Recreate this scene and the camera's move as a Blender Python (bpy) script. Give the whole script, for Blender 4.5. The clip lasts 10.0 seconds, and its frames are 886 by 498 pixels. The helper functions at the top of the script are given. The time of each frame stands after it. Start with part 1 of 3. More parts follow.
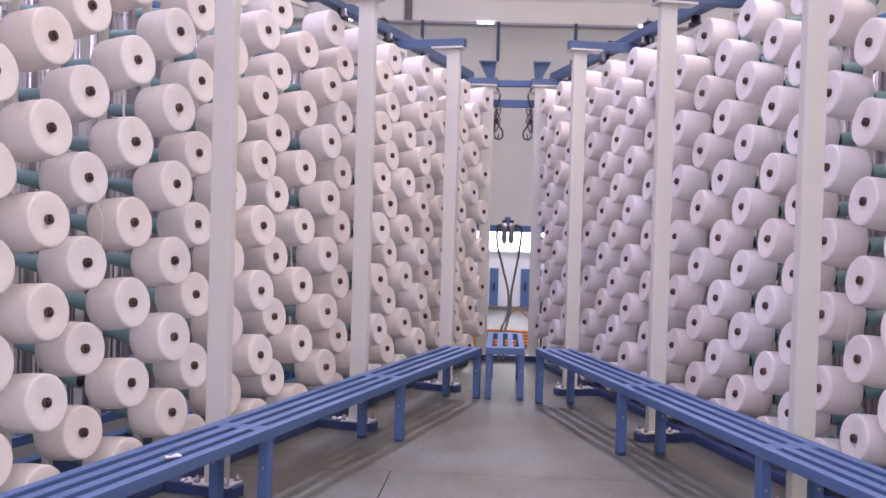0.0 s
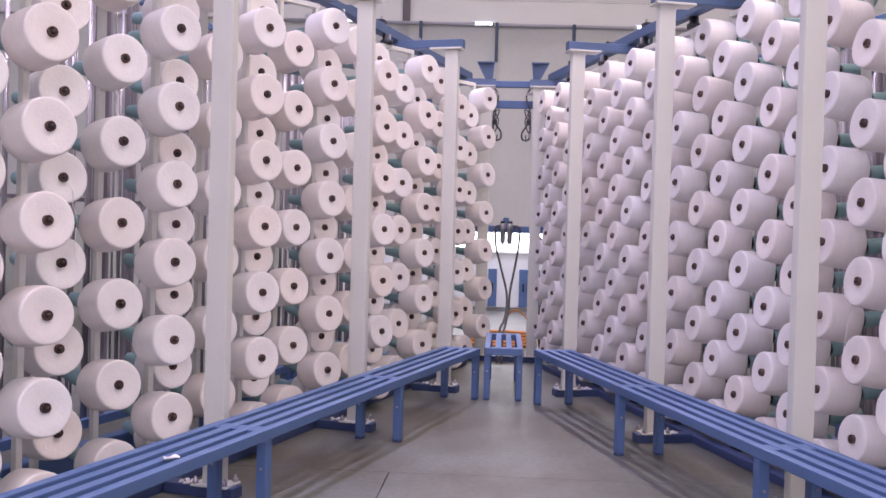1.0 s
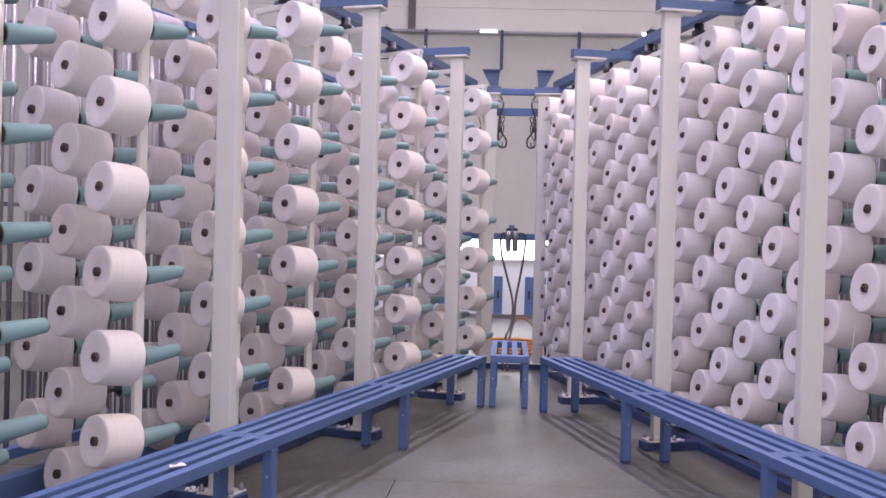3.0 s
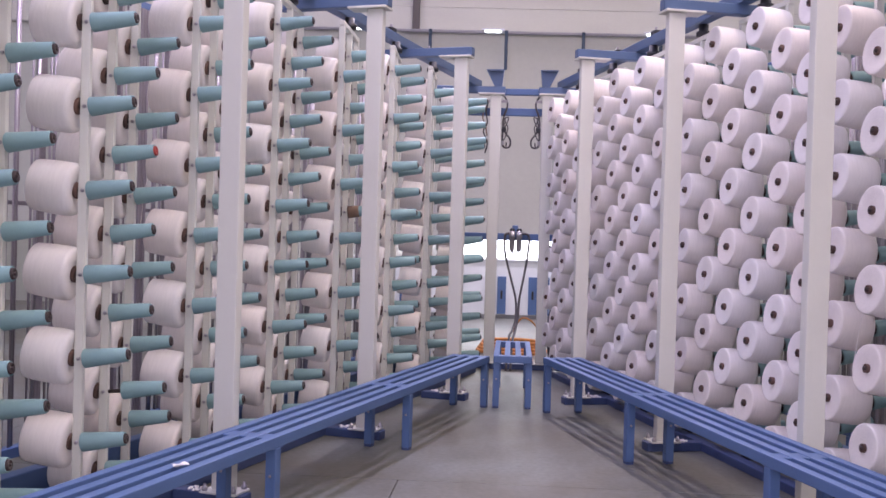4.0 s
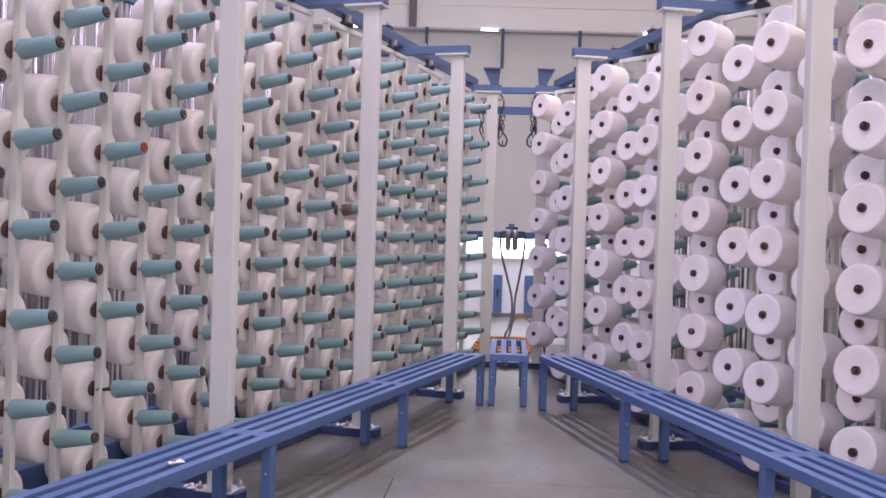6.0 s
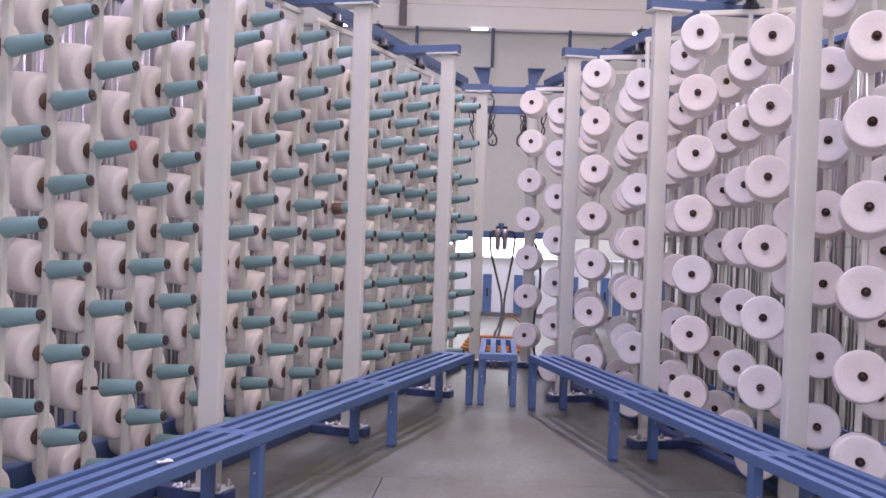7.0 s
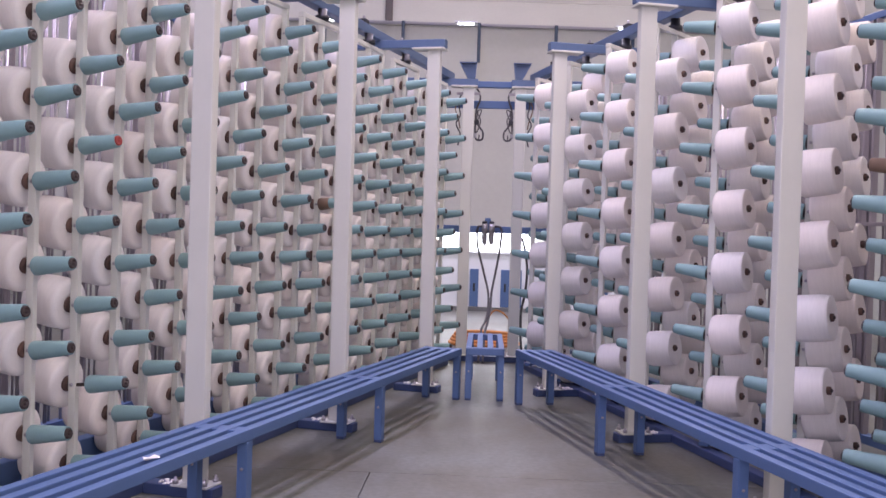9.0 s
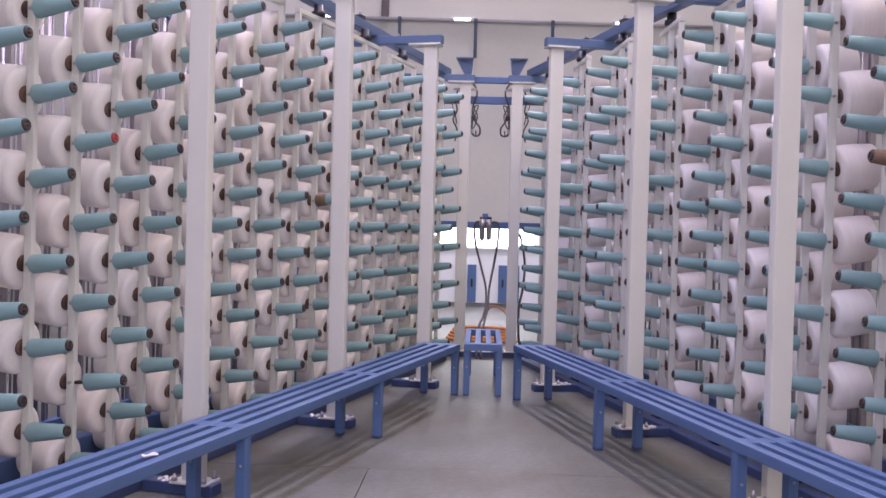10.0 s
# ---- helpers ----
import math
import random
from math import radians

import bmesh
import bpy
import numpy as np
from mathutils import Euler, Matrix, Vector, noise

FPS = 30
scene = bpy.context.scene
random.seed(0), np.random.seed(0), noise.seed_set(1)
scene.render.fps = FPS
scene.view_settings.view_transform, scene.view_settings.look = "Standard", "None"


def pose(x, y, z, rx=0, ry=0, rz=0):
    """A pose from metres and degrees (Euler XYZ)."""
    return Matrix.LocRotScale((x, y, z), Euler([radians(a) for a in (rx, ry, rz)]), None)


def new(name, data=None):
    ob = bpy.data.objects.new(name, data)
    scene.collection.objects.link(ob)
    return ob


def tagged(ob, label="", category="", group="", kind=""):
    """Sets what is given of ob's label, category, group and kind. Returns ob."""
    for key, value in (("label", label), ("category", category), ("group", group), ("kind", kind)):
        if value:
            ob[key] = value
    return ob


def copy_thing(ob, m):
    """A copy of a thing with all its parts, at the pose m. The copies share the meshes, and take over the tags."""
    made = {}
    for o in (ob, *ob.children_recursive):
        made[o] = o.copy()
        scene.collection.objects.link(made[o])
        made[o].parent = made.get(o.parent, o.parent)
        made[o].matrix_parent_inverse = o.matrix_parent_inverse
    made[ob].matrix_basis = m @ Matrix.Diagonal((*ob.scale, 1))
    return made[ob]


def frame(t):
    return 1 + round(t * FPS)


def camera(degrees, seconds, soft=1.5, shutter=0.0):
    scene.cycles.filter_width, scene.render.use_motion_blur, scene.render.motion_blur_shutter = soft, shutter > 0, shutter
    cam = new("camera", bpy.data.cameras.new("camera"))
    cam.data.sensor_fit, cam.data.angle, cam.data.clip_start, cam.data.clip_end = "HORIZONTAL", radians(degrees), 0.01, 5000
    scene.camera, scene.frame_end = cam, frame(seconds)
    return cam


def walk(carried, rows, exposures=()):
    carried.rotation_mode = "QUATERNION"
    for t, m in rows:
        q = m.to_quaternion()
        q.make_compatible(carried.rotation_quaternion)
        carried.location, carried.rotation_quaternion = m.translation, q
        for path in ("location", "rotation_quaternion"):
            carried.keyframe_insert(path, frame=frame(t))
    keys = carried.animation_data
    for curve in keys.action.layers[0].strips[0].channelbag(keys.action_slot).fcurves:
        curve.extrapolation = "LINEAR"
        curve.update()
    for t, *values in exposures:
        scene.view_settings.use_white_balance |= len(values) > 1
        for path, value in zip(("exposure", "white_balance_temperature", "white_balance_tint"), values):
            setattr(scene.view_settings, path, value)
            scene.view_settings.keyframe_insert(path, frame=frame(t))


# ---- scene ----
cam = camera(47.4, 10.0, soft=1.6)
walk(cam, [
    (0.0, pose(-0.022, 0, 1.184, 88.884, -1.56, 3.521)),
    (0.5, pose(-0.022, 0, 1.184, 88.862, -1.547, 3.454)),
    (1.0, pose(-0.022, 0, 1.184, 88.933, -1.573, 3.429)),
    (1.5, pose(-0.022, 0, 1.184, 89.068, -1.6, 3.478)),
    (2.0, pose(-0.022, 0, 1.184, 89.232, -1.529, 3.581)),
    (2.5, pose(-0.022, 0, 1.184, 89.338, -1.404, 3.675)),
    (4.0, pose(-0.022, 0, 1.184, 89.35, -1.62, 3.953)),
    (4.5, pose(-0.022, 0, 1.184, 89.348, -1.605, 3.999)),
    (5.0, pose(-0.022, 0, 1.184, 89.316, -1.502, 3.959)),
    (5.5, pose(-0.022, 0, 1.184, 89.271, -1.573, 3.902)),
    (7.0, pose(-0.022, 0, 1.184, 89.223, -1.871, 3.151)),
    (7.5, pose(-0.022, 0, 1.184, 89.181, -1.644, 2.687)),
    (8.0, pose(-0.022, 0, 1.184, 89.123, -1.63, 2.404)),
    (8.5, pose(-0.022, 0, 1.184, 89.067, -1.702, 2.399)),
    (9.0, pose(-0.022, 0, 1.184, 88.966, -1.739, 2.398)),
    (9.5, pose(-0.022, 0, 1.184, 88.86, -1.679, 2.329)),
    (10.0, pose(-0.022, 0, 1.184, 88.733, -1.449, 2.252)),
])

# ---- light ----
world = bpy.data.worlds.new("world")
scene.world = world
world.use_nodes = True
sky = world.node_tree.nodes.new("ShaderNodeTexSky")
sky.sky_type, sky.sun_disc = "NISHITA", False
sky.sun_elevation, sky.sun_rotation = radians(40), radians(20)
world.node_tree.nodes["Background"].inputs[1].default_value = 0.12
world.node_tree.links.new(sky.outputs[0], world.node_tree.nodes["Background"].inputs[0])


def area_lamp(name, m, sx, sy, watts, color):
    data = bpy.data.lights.new(name, "AREA")
    data.shape, data.size, data.size_y, data.energy, data.color = "RECTANGLE", sx, sy, watts, color
    ob = new(name, data)
    ob.matrix_world = m
    return ob


LAMP = (0.92, 0.815, 1.05)
COLD, WARM = (0.91, 0.785, 1.42), (1.17, 0.92, 0.80)      # tints put into the lamps: cool onto the right wing, warm onto the left
for lx, ly, turn, wide, long, watts, tint in ((-6.0, 2.6, 0, 0.3, 14, 320, LAMP), (-1.9, 3.6, -14.33, 0.16, 13, 212, COLD), (0.2, 3.6, 0, 0.2, 5, 120, LAMP), (2.0, 3.6, 14.33, 0.16, 13, 285, WARM), (6.0, 2.6, 0, 0.3, 14, 270, LAMP)):
    area_lamp("hall_lamp", pose(lx, ly, 6.7, 0, 0, turn), wide, long, watts, tint)
# added lamp out of view, tilted off the wall to throw bench shadows forward
area_lamp("hall_lamp", pose(0.1, 10.4, 5.4, -45, 0, 0), 0.5, 0.16, 170, LAMP)
# added lamp out of view that brightens floor and cabinets beyond the opening
area_lamp("hall_lamp", pose(0, 14.1, 5.2, 0, 0, 90), 0.3, 12, 600, LAMP)
# fill light added behind the camera; no window is known there
area_lamp("window_light", pose(0, -5.7, 2.7, 90, 0, 0), 8.0, 2.8, 260, (0.91, 0.83, 1.07))
scene.view_settings.exposure = 0.0


# ---- materials ----
def material(name, color, rough=0.5, metal=0.0, vary=0.0, scale=8.0, bump=0.0, bump_scale=60.0, fine=0.0, random_value=0.0, stretch=(1, 1, 1)):
    m = bpy.data.materials.new(name)
    m.use_nodes = True
    nt = m.node_tree
    bsdf = nt.nodes["Principled BSDF"]
    bsdf.inputs["Roughness"].default_value = rough
    bsdf.inputs["Metallic"].default_value = metal
    co = nt.nodes.new("ShaderNodeTexCoord")
    mp = nt.nodes.new("ShaderNodeMapping")
    mp.inputs["Scale"].default_value = stretch
    nt.links.new(co.outputs["Object"], mp.inputs["Vector"])
    n1 = nt.nodes.new("ShaderNodeTexNoise")
    n1.inputs["Scale"].default_value, n1.inputs["Detail"].default_value = scale, 5
    n2 = nt.nodes.new("ShaderNodeTexNoise")
    n2.inputs["Scale"].default_value, n2.inputs["Detail"].default_value = bump_scale, 4
    nt.links.new(mp.outputs[0], n1.inputs["Vector"])
    nt.links.new(mp.outputs[0], n2.inputs["Vector"])
    hsv = nt.nodes.new("ShaderNodeHueSaturation")
    hsv.inputs["Color"].default_value = (*color, 1)
    total = nt.nodes.new("ShaderNodeMath")
    total.operation = "MULTIPLY_ADD"
    nt.links.new(n1.outputs[0], total.inputs[0])
    total.inputs[1].default_value, total.inputs[2].default_value = 2 * vary, 1 - vary
    grain = nt.nodes.new("ShaderNodeMath")
    grain.operation = "MULTIPLY_ADD"
    nt.links.new(n2.outputs[0], grain.inputs[0])
    grain.inputs[1].default_value = 2 * fine
    nt.links.new(total.outputs[0], grain.inputs[2])
    info = nt.nodes.new("ShaderNodeObjectInfo")
    each = nt.nodes.new("ShaderNodeMath")
    each.operation = "MULTIPLY_ADD"
    nt.links.new(info.outputs["Random"], each.inputs[0])
    each.inputs[1].default_value = random_value
    nt.links.new(grain.outputs[0], each.inputs[2])
    shift = nt.nodes.new("ShaderNodeMath")
    shift.operation = "SUBTRACT"
    nt.links.new(each.outputs[0], shift.inputs[0])
    shift.inputs[1].default_value = fine + random_value / 2
    nt.links.new(shift.outputs[0], hsv.inputs["Value"])
    nt.links.new(hsv.outputs[0], bsdf.inputs["Base Color"])
    if bump:
        b = nt.nodes.new("ShaderNodeBump")
        b.inputs["Strength"].default_value, b.inputs["Distance"].default_value = bump, 0.004
        nt.links.new(n2.outputs[0], b.inputs["Height"])
        nt.links.new(b.outputs[0], bsdf.inputs["Normal"])
    return m


def glow(name, color, strength):
    m = bpy.data.materials.new(name)
    m.use_nodes = True
    bsdf = m.node_tree.nodes["Principled BSDF"]
    bsdf.inputs["Base Color"].default_value = (*color, 1)
    bsdf.inputs["Emission Color"].default_value = (*color, 1)
    bsdf.inputs["Emission Strength"].default_value = strength
    return m


YARN = material("cotton_yarn", (0.818, 0.765, 0.722), 0.95, vary=0.075, scale=14, bump=0.4, bump_scale=70, fine=0.03, random_value=0.07, stretch=(1, 1, 7))
TUBE = material("teal_paper", (0.225, 0.365, 0.368), 0.55, vary=0.08, scale=20, bump=0.1, bump_scale=90, fine=0.04, random_value=0.16)
BROWN = material("brown_paper", (0.20, 0.13, 0.09), 0.8, vary=0.15, scale=20)
CORE = material("brown_core", (0.095, 0.052, 0.04), 0.7, vary=0.3, scale=60, random_value=0.8)
HUB = material("dark_spindle", (0.045, 0.030, 0.027), 0.5, vary=0.2, scale=40)
STEEL = material("steel", (0.42, 0.40, 0.42), 0.35, 0.85, vary=0.15, scale=9, stretch=(1, 1, 0.3))
CREAM = material("cream_paint", (0.67, 0.665, 0.60), 0.42, vary=0.06, scale=3.5, bump=0.06, bump_scale=45, fine=0.02)
BLUE = material("blue_paint", (0.085, 0.15, 0.31), 0.5, vary=0.10, scale=4, bump=0.08, bump_scale=60, fine=0.04)
# own dark colour of feet and sill; on the front rail it paints shade
NAVY = material("dark_blue_paint", (0.045, 0.07, 0.17), 0.5, vary=0.25, scale=6, fine=0.05)
BLACK = material("black_casting", (0.02, 0.02, 0.025), 0.5, vary=0.2, scale=30)
PALE = material("pale_wall_paint", (0.52, 0.53, 0.48), 0.8, vary=0.11, scale=1.1, bump=0.2, bump_scale=20, fine=0.05)
# wall paint lightened to put missing light into the upper panels
PALE_LIT = material("cream_panel_paint", (0.66, 0.66, 0.60), 0.8, vary=0.08, scale=1.6, bump=0.2, bump_scale=26, fine=0.05, stretch=(1, 1, 2.5))
BEAM = material("grey_blue_paint", (0.085, 0.135, 0.245), 0.45, vary=0.18, scale=5, bump=0.1, bump_scale=60, fine=0.06)
HANGER = material("blue_black_paint", (0.025, 0.05, 0.085), 0.5, vary=0.2, scale=8)
PILLAR = material("brown_steel", (0.10, 0.085, 0.08), 0.5, vary=0.2, scale=5)
GREY = material("grey_paint", (0.34, 0.34, 0.36), 0.55, vary=0.12, scale=3, fine=0.03)
WHITE = material("white_panel", (0.78, 0.79, 0.82), 0.5, vary=0.04, scale=3)
CONCRETE = material("concrete_floor", (0.160, 0.170, 0.160), 0.4, vary=0.28, scale=1.6, bump=0.2, bump_scale=34, fine=0.4)
ORANGE = material("orange_plastic", (0.62, 0.25, 0.07), 0.5, vary=0.15, scale=12)
HOSE = material("grey_hose", (0.07, 0.065, 0.07), 0.5, vary=0.1, scale=20)
RED = material("red_cap", (0.35, 0.05, 0.04), 0.5, vary=0.1, scale=30)
DARKSTEEL = material("dull_rod", (0.34, 0.31, 0.33), 0.4, 0.45, vary=0.3, scale=7, stretch=(1, 1, 0.4))
PAPER = material("paper_scrap", (0.8, 0.78, 0.76), 0.9, vary=0.1, scale=30)


def concrete():
    """Worn concrete: cloudy tone, brownish dirt, fine scratches, uneven gloss."""
    nt = CONCRETE.node_tree
    bsdf = nt.nodes["Principled BSDF"]
    base = bsdf.inputs["Base Color"].links[0].from_socket
    co = nt.nodes.new("ShaderNodeTexCoord")
    dirt = nt.nodes.new("ShaderNodeTexNoise")
    dirt.inputs["Scale"].default_value, dirt.inputs["Detail"].default_value, dirt.inputs["Roughness"].default_value = 0.9, 9, 0.62
    scratch = nt.nodes.new("ShaderNodeTexNoise")
    stretch = nt.nodes.new("ShaderNodeMapping")
    stretch.inputs["Scale"].default_value, stretch.inputs["Rotation"].default_value = (5, 1.2, 1), (0, 0, 0.4)
    scratch.inputs["Scale"].default_value, scratch.inputs["Detail"].default_value = 2.2, 6
    nt.links.new(co.outputs["Object"], dirt.inputs["Vector"])
    nt.links.new(co.outputs["Object"], stretch.inputs["Vector"])
    nt.links.new(stretch.outputs[0], scratch.inputs["Vector"])
    ramp = nt.nodes.new("ShaderNodeValToRGB")
    ramp.color_ramp.elements[0].position, ramp.color_ramp.elements[0].color = 0.38, (0.62, 0.53, 0.43, 1)
    ramp.color_ramp.elements[1].position, ramp.color_ramp.elements[1].color = 0.62, (1.06, 1.06, 1.06, 1)
    nt.links.new(dirt.outputs[0], ramp.inputs[0])
    lines = nt.nodes.new("ShaderNodeValToRGB")
    lines.color_ramp.elements[0].position, lines.color_ramp.elements[0].color = 0.40, (0.91, 0.90, 0.885, 1)
    lines.color_ramp.elements[1].position, lines.color_ramp.elements[1].color = 0.55, (1, 1, 1, 1)
    nt.links.new(scratch.outputs[0], lines.inputs[0])
    one = nt.nodes.new("ShaderNodeMixRGB")
    one.blend_type, one.inputs[0].default_value = "MULTIPLY", 1.0
    two = nt.nodes.new("ShaderNodeMixRGB")
    two.blend_type, two.inputs[0].default_value = "MULTIPLY", 1.0
    nt.links.new(base, one.inputs[1])
    nt.links.new(ramp.outputs[0], one.inputs[2])
    nt.links.new(one.outputs[0], two.inputs[1])
    nt.links.new(lines.outputs[0], two.inputs[2])
    nt.links.new(two.outputs[0], bsdf.inputs["Base Color"])
    gloss = nt.nodes.new("ShaderNodeMapRange")
    gloss.inputs["To Min"].default_value, gloss.inputs["To Max"].default_value = 0.28, 0.58
    nt.links.new(dirt.outputs[0], gloss.inputs["Value"])
    nt.links.new(gloss.outputs[0], bsdf.inputs["Roughness"])


concrete()


def uneven_yarn():
    """Some cones are whiter, some creamier than the next."""
    nt = YARN.node_tree
    hsv = next(n for n in nt.nodes if n.bl_idname == "ShaderNodeHueSaturation")
    info = next(n for n in nt.nodes if n.bl_idname == "ShaderNodeObjectInfo")
    spread = nt.nodes.new("ShaderNodeMapRange")
    spread.inputs["To Min"].default_value, spread.inputs["To Max"].default_value = 0.55, 1.25
    many = nt.nodes.new("ShaderNodeMath")
    many.operation = "MULTIPLY"
    many.inputs[1].default_value = 7.31
    cut = nt.nodes.new("ShaderNodeMath")
    cut.operation = "FRACT"
    nt.links.new(info.outputs["Random"], many.inputs[0])
    nt.links.new(many.outputs[0], cut.inputs[0])
    nt.links.new(cut.outputs[0], spread.inputs["Value"])
    nt.links.new(spread.outputs[0], hsv.inputs["Saturation"])


uneven_yarn()
GLOW = glow("window_daylight", (0.93, 0.95, 1.0), 5.0)
# weak emission for the added pane behind the camera
DIM = glow("window_dusk", (0.90, 0.88, 1.0), 0.6)


# ---- mesh tools ----
def part(name, bm, mat, parent=None, label="", m=None):
    me = bpy.data.meshes.new(name)
    bmesh.ops.recalc_face_normals(bm, faces=bm.faces)
    bm.to_mesh(me)
    bm.free()
    me.materials.append(mat)
    ob = new(name, me)
    ob.parent = parent
    if m is not None:
        ob.matrix_basis = m
    return tagged(ob, label)


def again(ob, m, parent=None, name=None):
    o = new(name or ob.name.split(".")[0], ob.data)
    o.parent = parent
    o.matrix_basis = m
    if "label" in ob:
        o["label"] = ob["label"]
    return o


def box(bm, x0, x1, y0, y1, z0, z1, bevel=0.0, m=None):
    t = Matrix.Translation(((x0 + x1) / 2, (y0 + y1) / 2, (z0 + z1) / 2)) @ Matrix.Diagonal((x1 - x0, y1 - y0, z1 - z0, 1))
    made = bmesh.ops.create_cube(bm, size=1, matrix=t if m is None else m @ t)
    if bevel:
        edges = {e for v in made["verts"] for e in v.link_edges}
        bmesh.ops.bevel(bm, geom=list(edges), offset=bevel, segments=2, affect="EDGES", profile=0.5)
    return bm


def lathe(bm, profile, segments=24, m=None, smooth=True):
    """A solid of revolution about z from (radius, z) pairs."""
    rings = []
    for r, z in profile:
        if r < 1e-6:
            rings.append([bm.verts.new((0, 0, z))])
        else:
            rings.append([bm.verts.new((r * math.cos(a), r * math.sin(a), z)) for a in (2 * math.pi * i / segments for i in range(segments))])
    for a, b in zip(rings, rings[1:]):
        for i in range(segments):
            j = (i + 1) % segments
            if len(a) == 1 and len(b) == 1:
                continue
            if len(a) == 1:
                f = bm.faces.new((a[0], b[i], b[j]))
            elif len(b) == 1:
                f = bm.faces.new((a[i], a[j], b[0]))
            else:
                f = bm.faces.new((a[i], a[j], b[j], b[i]))
            f.smooth = smooth
    if m is not None:
        bmesh.ops.transform(bm, matrix=m, verts=[v for ring in rings for v in ring])
    return bm


def pipe(points, radius, name, mat, parent=None, label="", segments=8, steps=8):
    """A bent tube through the points."""
    pts = [Vector(p) for p in points]
    line = []
    for i in range(len(pts) - 1):
        p0, p1, p2, p3 = pts[max(i - 1, 0)], pts[i], pts[i + 1], pts[min(i + 2, len(pts) - 1)]
        for k in range(steps):
            t = k / steps
            line.append(0.5 * (2 * p1 + (p2 - p0) * t + (2 * p0 - 5 * p1 + 4 * p2 - p3) * t * t + (3 * p1 - p0 - 3 * p2 + p3) * t ** 3))
    line.append(pts[-1])
    bm = bmesh.new()
    rings = []
    for i, p in enumerate(line):
        way = (line[min(i + 1, len(line) - 1)] - line[max(i - 1, 0)]).normalized()
        side = way.cross(Vector((0.3, 1, 0.1))).normalized()
        up = side.cross(way)
        rings.append([bm.verts.new(p + radius * (math.cos(a) * side + math.sin(a) * up)) for a in (2 * math.pi * j / segments for j in range(segments))])
    for a, b in zip(rings, rings[1:]):
        for i in range(segments):
            j = (i + 1) % segments
            bm.faces.new((a[i], a[j], b[j], b[i])).smooth = True
    bm.faces.new(rings[0]), bm.faces.new(rings[-1])
    return part(name, bm, mat, parent, label)


# ---- plan ----
SLOPE = 14.33                     # each creel wing leans in by this many degrees
CO, SI = math.cos(radians(SLOPE)), math.sin(radians(SLOPE))
P2 = (0.851, 5.85)                # second post of each wing
STEP = 1.589                      # from post to post
HIGH = 2.50                       # top of the posts
BACK = 0.42                       # pivots stand this far behind the posts
PIVOT = STEP / 2
PITCH = 0.332
ARM = 0.259                       # outer uprights from the pivot


def wing(side, s, inward, z=0.0):
    """World place on a wing: s metres beyond its second post, so far inward of the post line. side -1 or 1."""
    x = P2[0] - s * SI - inward * CO
    y = P2[1] + s * CO - inward * SI
    return Vector((side * x, y, z))


def wing_pose(side, s, inward, z=0.0, turn=0.0):
    """As wing(), with local x along the wing and local y outward on wing -1, inward on wing 1."""
    p = wing(side, s, inward, z)
    return pose(p.x, p.y, p.z, 0, 0, 90 + side * SLOPE + turn)


# ---- setting ----
bm = box(bmesh.new(), -9, 9, -6, 16, -0.3, -0.012)
floor = tagged(part("floor", bm, BLACK, label="grey polished concrete floor with saw-cut joints"), category="floor", kind="structure")
SLABS = [(-9, -4.0), (-4.0, -0.546), (-0.546, 3.6), (3.6, 9)]
for y0, y1, cuts in ((-6, -0.9, SLABS), (-0.9, 4.872, SLABS), (4.872, 10.7, [(-9, -2.9), (-2.9, 2.4), (2.4, 9)]), (10.7, 16, [(-9, -2.9), (-2.9, 2.4), (2.4, 9)])):
    for x0, x1 in cuts:
        part("slab", box(bmesh.new(), x0 + 0.0018, x1 - 0.0018, y0 + 0.0018, y1 - 0.0018, -0.012, 0, 0.0015), CONCRETE, floor)

for name, x0, x1, y0, y1, z0, z1 in (("wall_west", -9.2, -9, -6.2, 16.2, 0, 7), ("wall_east", 9, 9.2, -6.2, 16.2, 0, 7), ("wall_south", -9, 9, -6.2, -6, 0, 1.2), ("wall_south", -9, 9, -6.2, -6, 4.2, 7)):
    bm = box(bmesh.new(), x0, x1, y0, y1, z0, z1)
    tagged(part(name, bm, PALE, label="pale painted factory hall wall"), category="wall", kind="structure")
bm = box(bmesh.new(), -9.2, 9.2, -6.2, 16.2, 7, 7.2)
tagged(part("ceiling", bm, PALE, label="pale hall ceiling"), category="ceiling", kind="structure")

for x0, x1 in ((-9, -4.1), (4.1, 9)):
    tagged(part("wall_south", box(bmesh.new(), x0, x1, -6.2, -6, 1.2, 4.2), PALE, label="pale painted factory hall wall"), category="wall", kind="structure")
# made-up glowing pane with bars, added to go with the front fill
back = tagged(part("window_2", box(bmesh.new(), -4.1, 4.1, -6.12, -6.1, 1.2, 4.2), DIM, label="added glowing pane behind the camera"), category="window", kind="structure")
for k in range(6):
    part("mullion", box(bmesh.new(), -0.03, 0.03, -6.09, -6.02, 1.2, 4.2, 0.004), WHITE, back, m=pose(-4.0 + 1.6 * k, 0, 0))

# north wall, open below; panels with a ledge and a seam; it stands a little askew to the aisle
SKEW = pose(-0.2, 12.5, 0, 0, 0, 2.6) @ pose(0.2, -12.5, 0)
bm = box(bmesh.new(), -9, 9, 12.62, 12.8, 1.215, 3.75)
north = tagged(part("wall_north", bm, PALE, label="pale panelled wall above a wide low opening"), category="wall", kind="structure")
for z0, z1, out in ((3.755, 4.034, 0.085), (4.036, 5.2, 0.085), (5.202, 7.0, 0.085)):
    # light on the upper wall is put into this lighter colour
    part("panel", box(bmesh.new(), -9, 9, 12.62 - out, 12.8, z0, z1, 0.006), PALE_LIT, north)
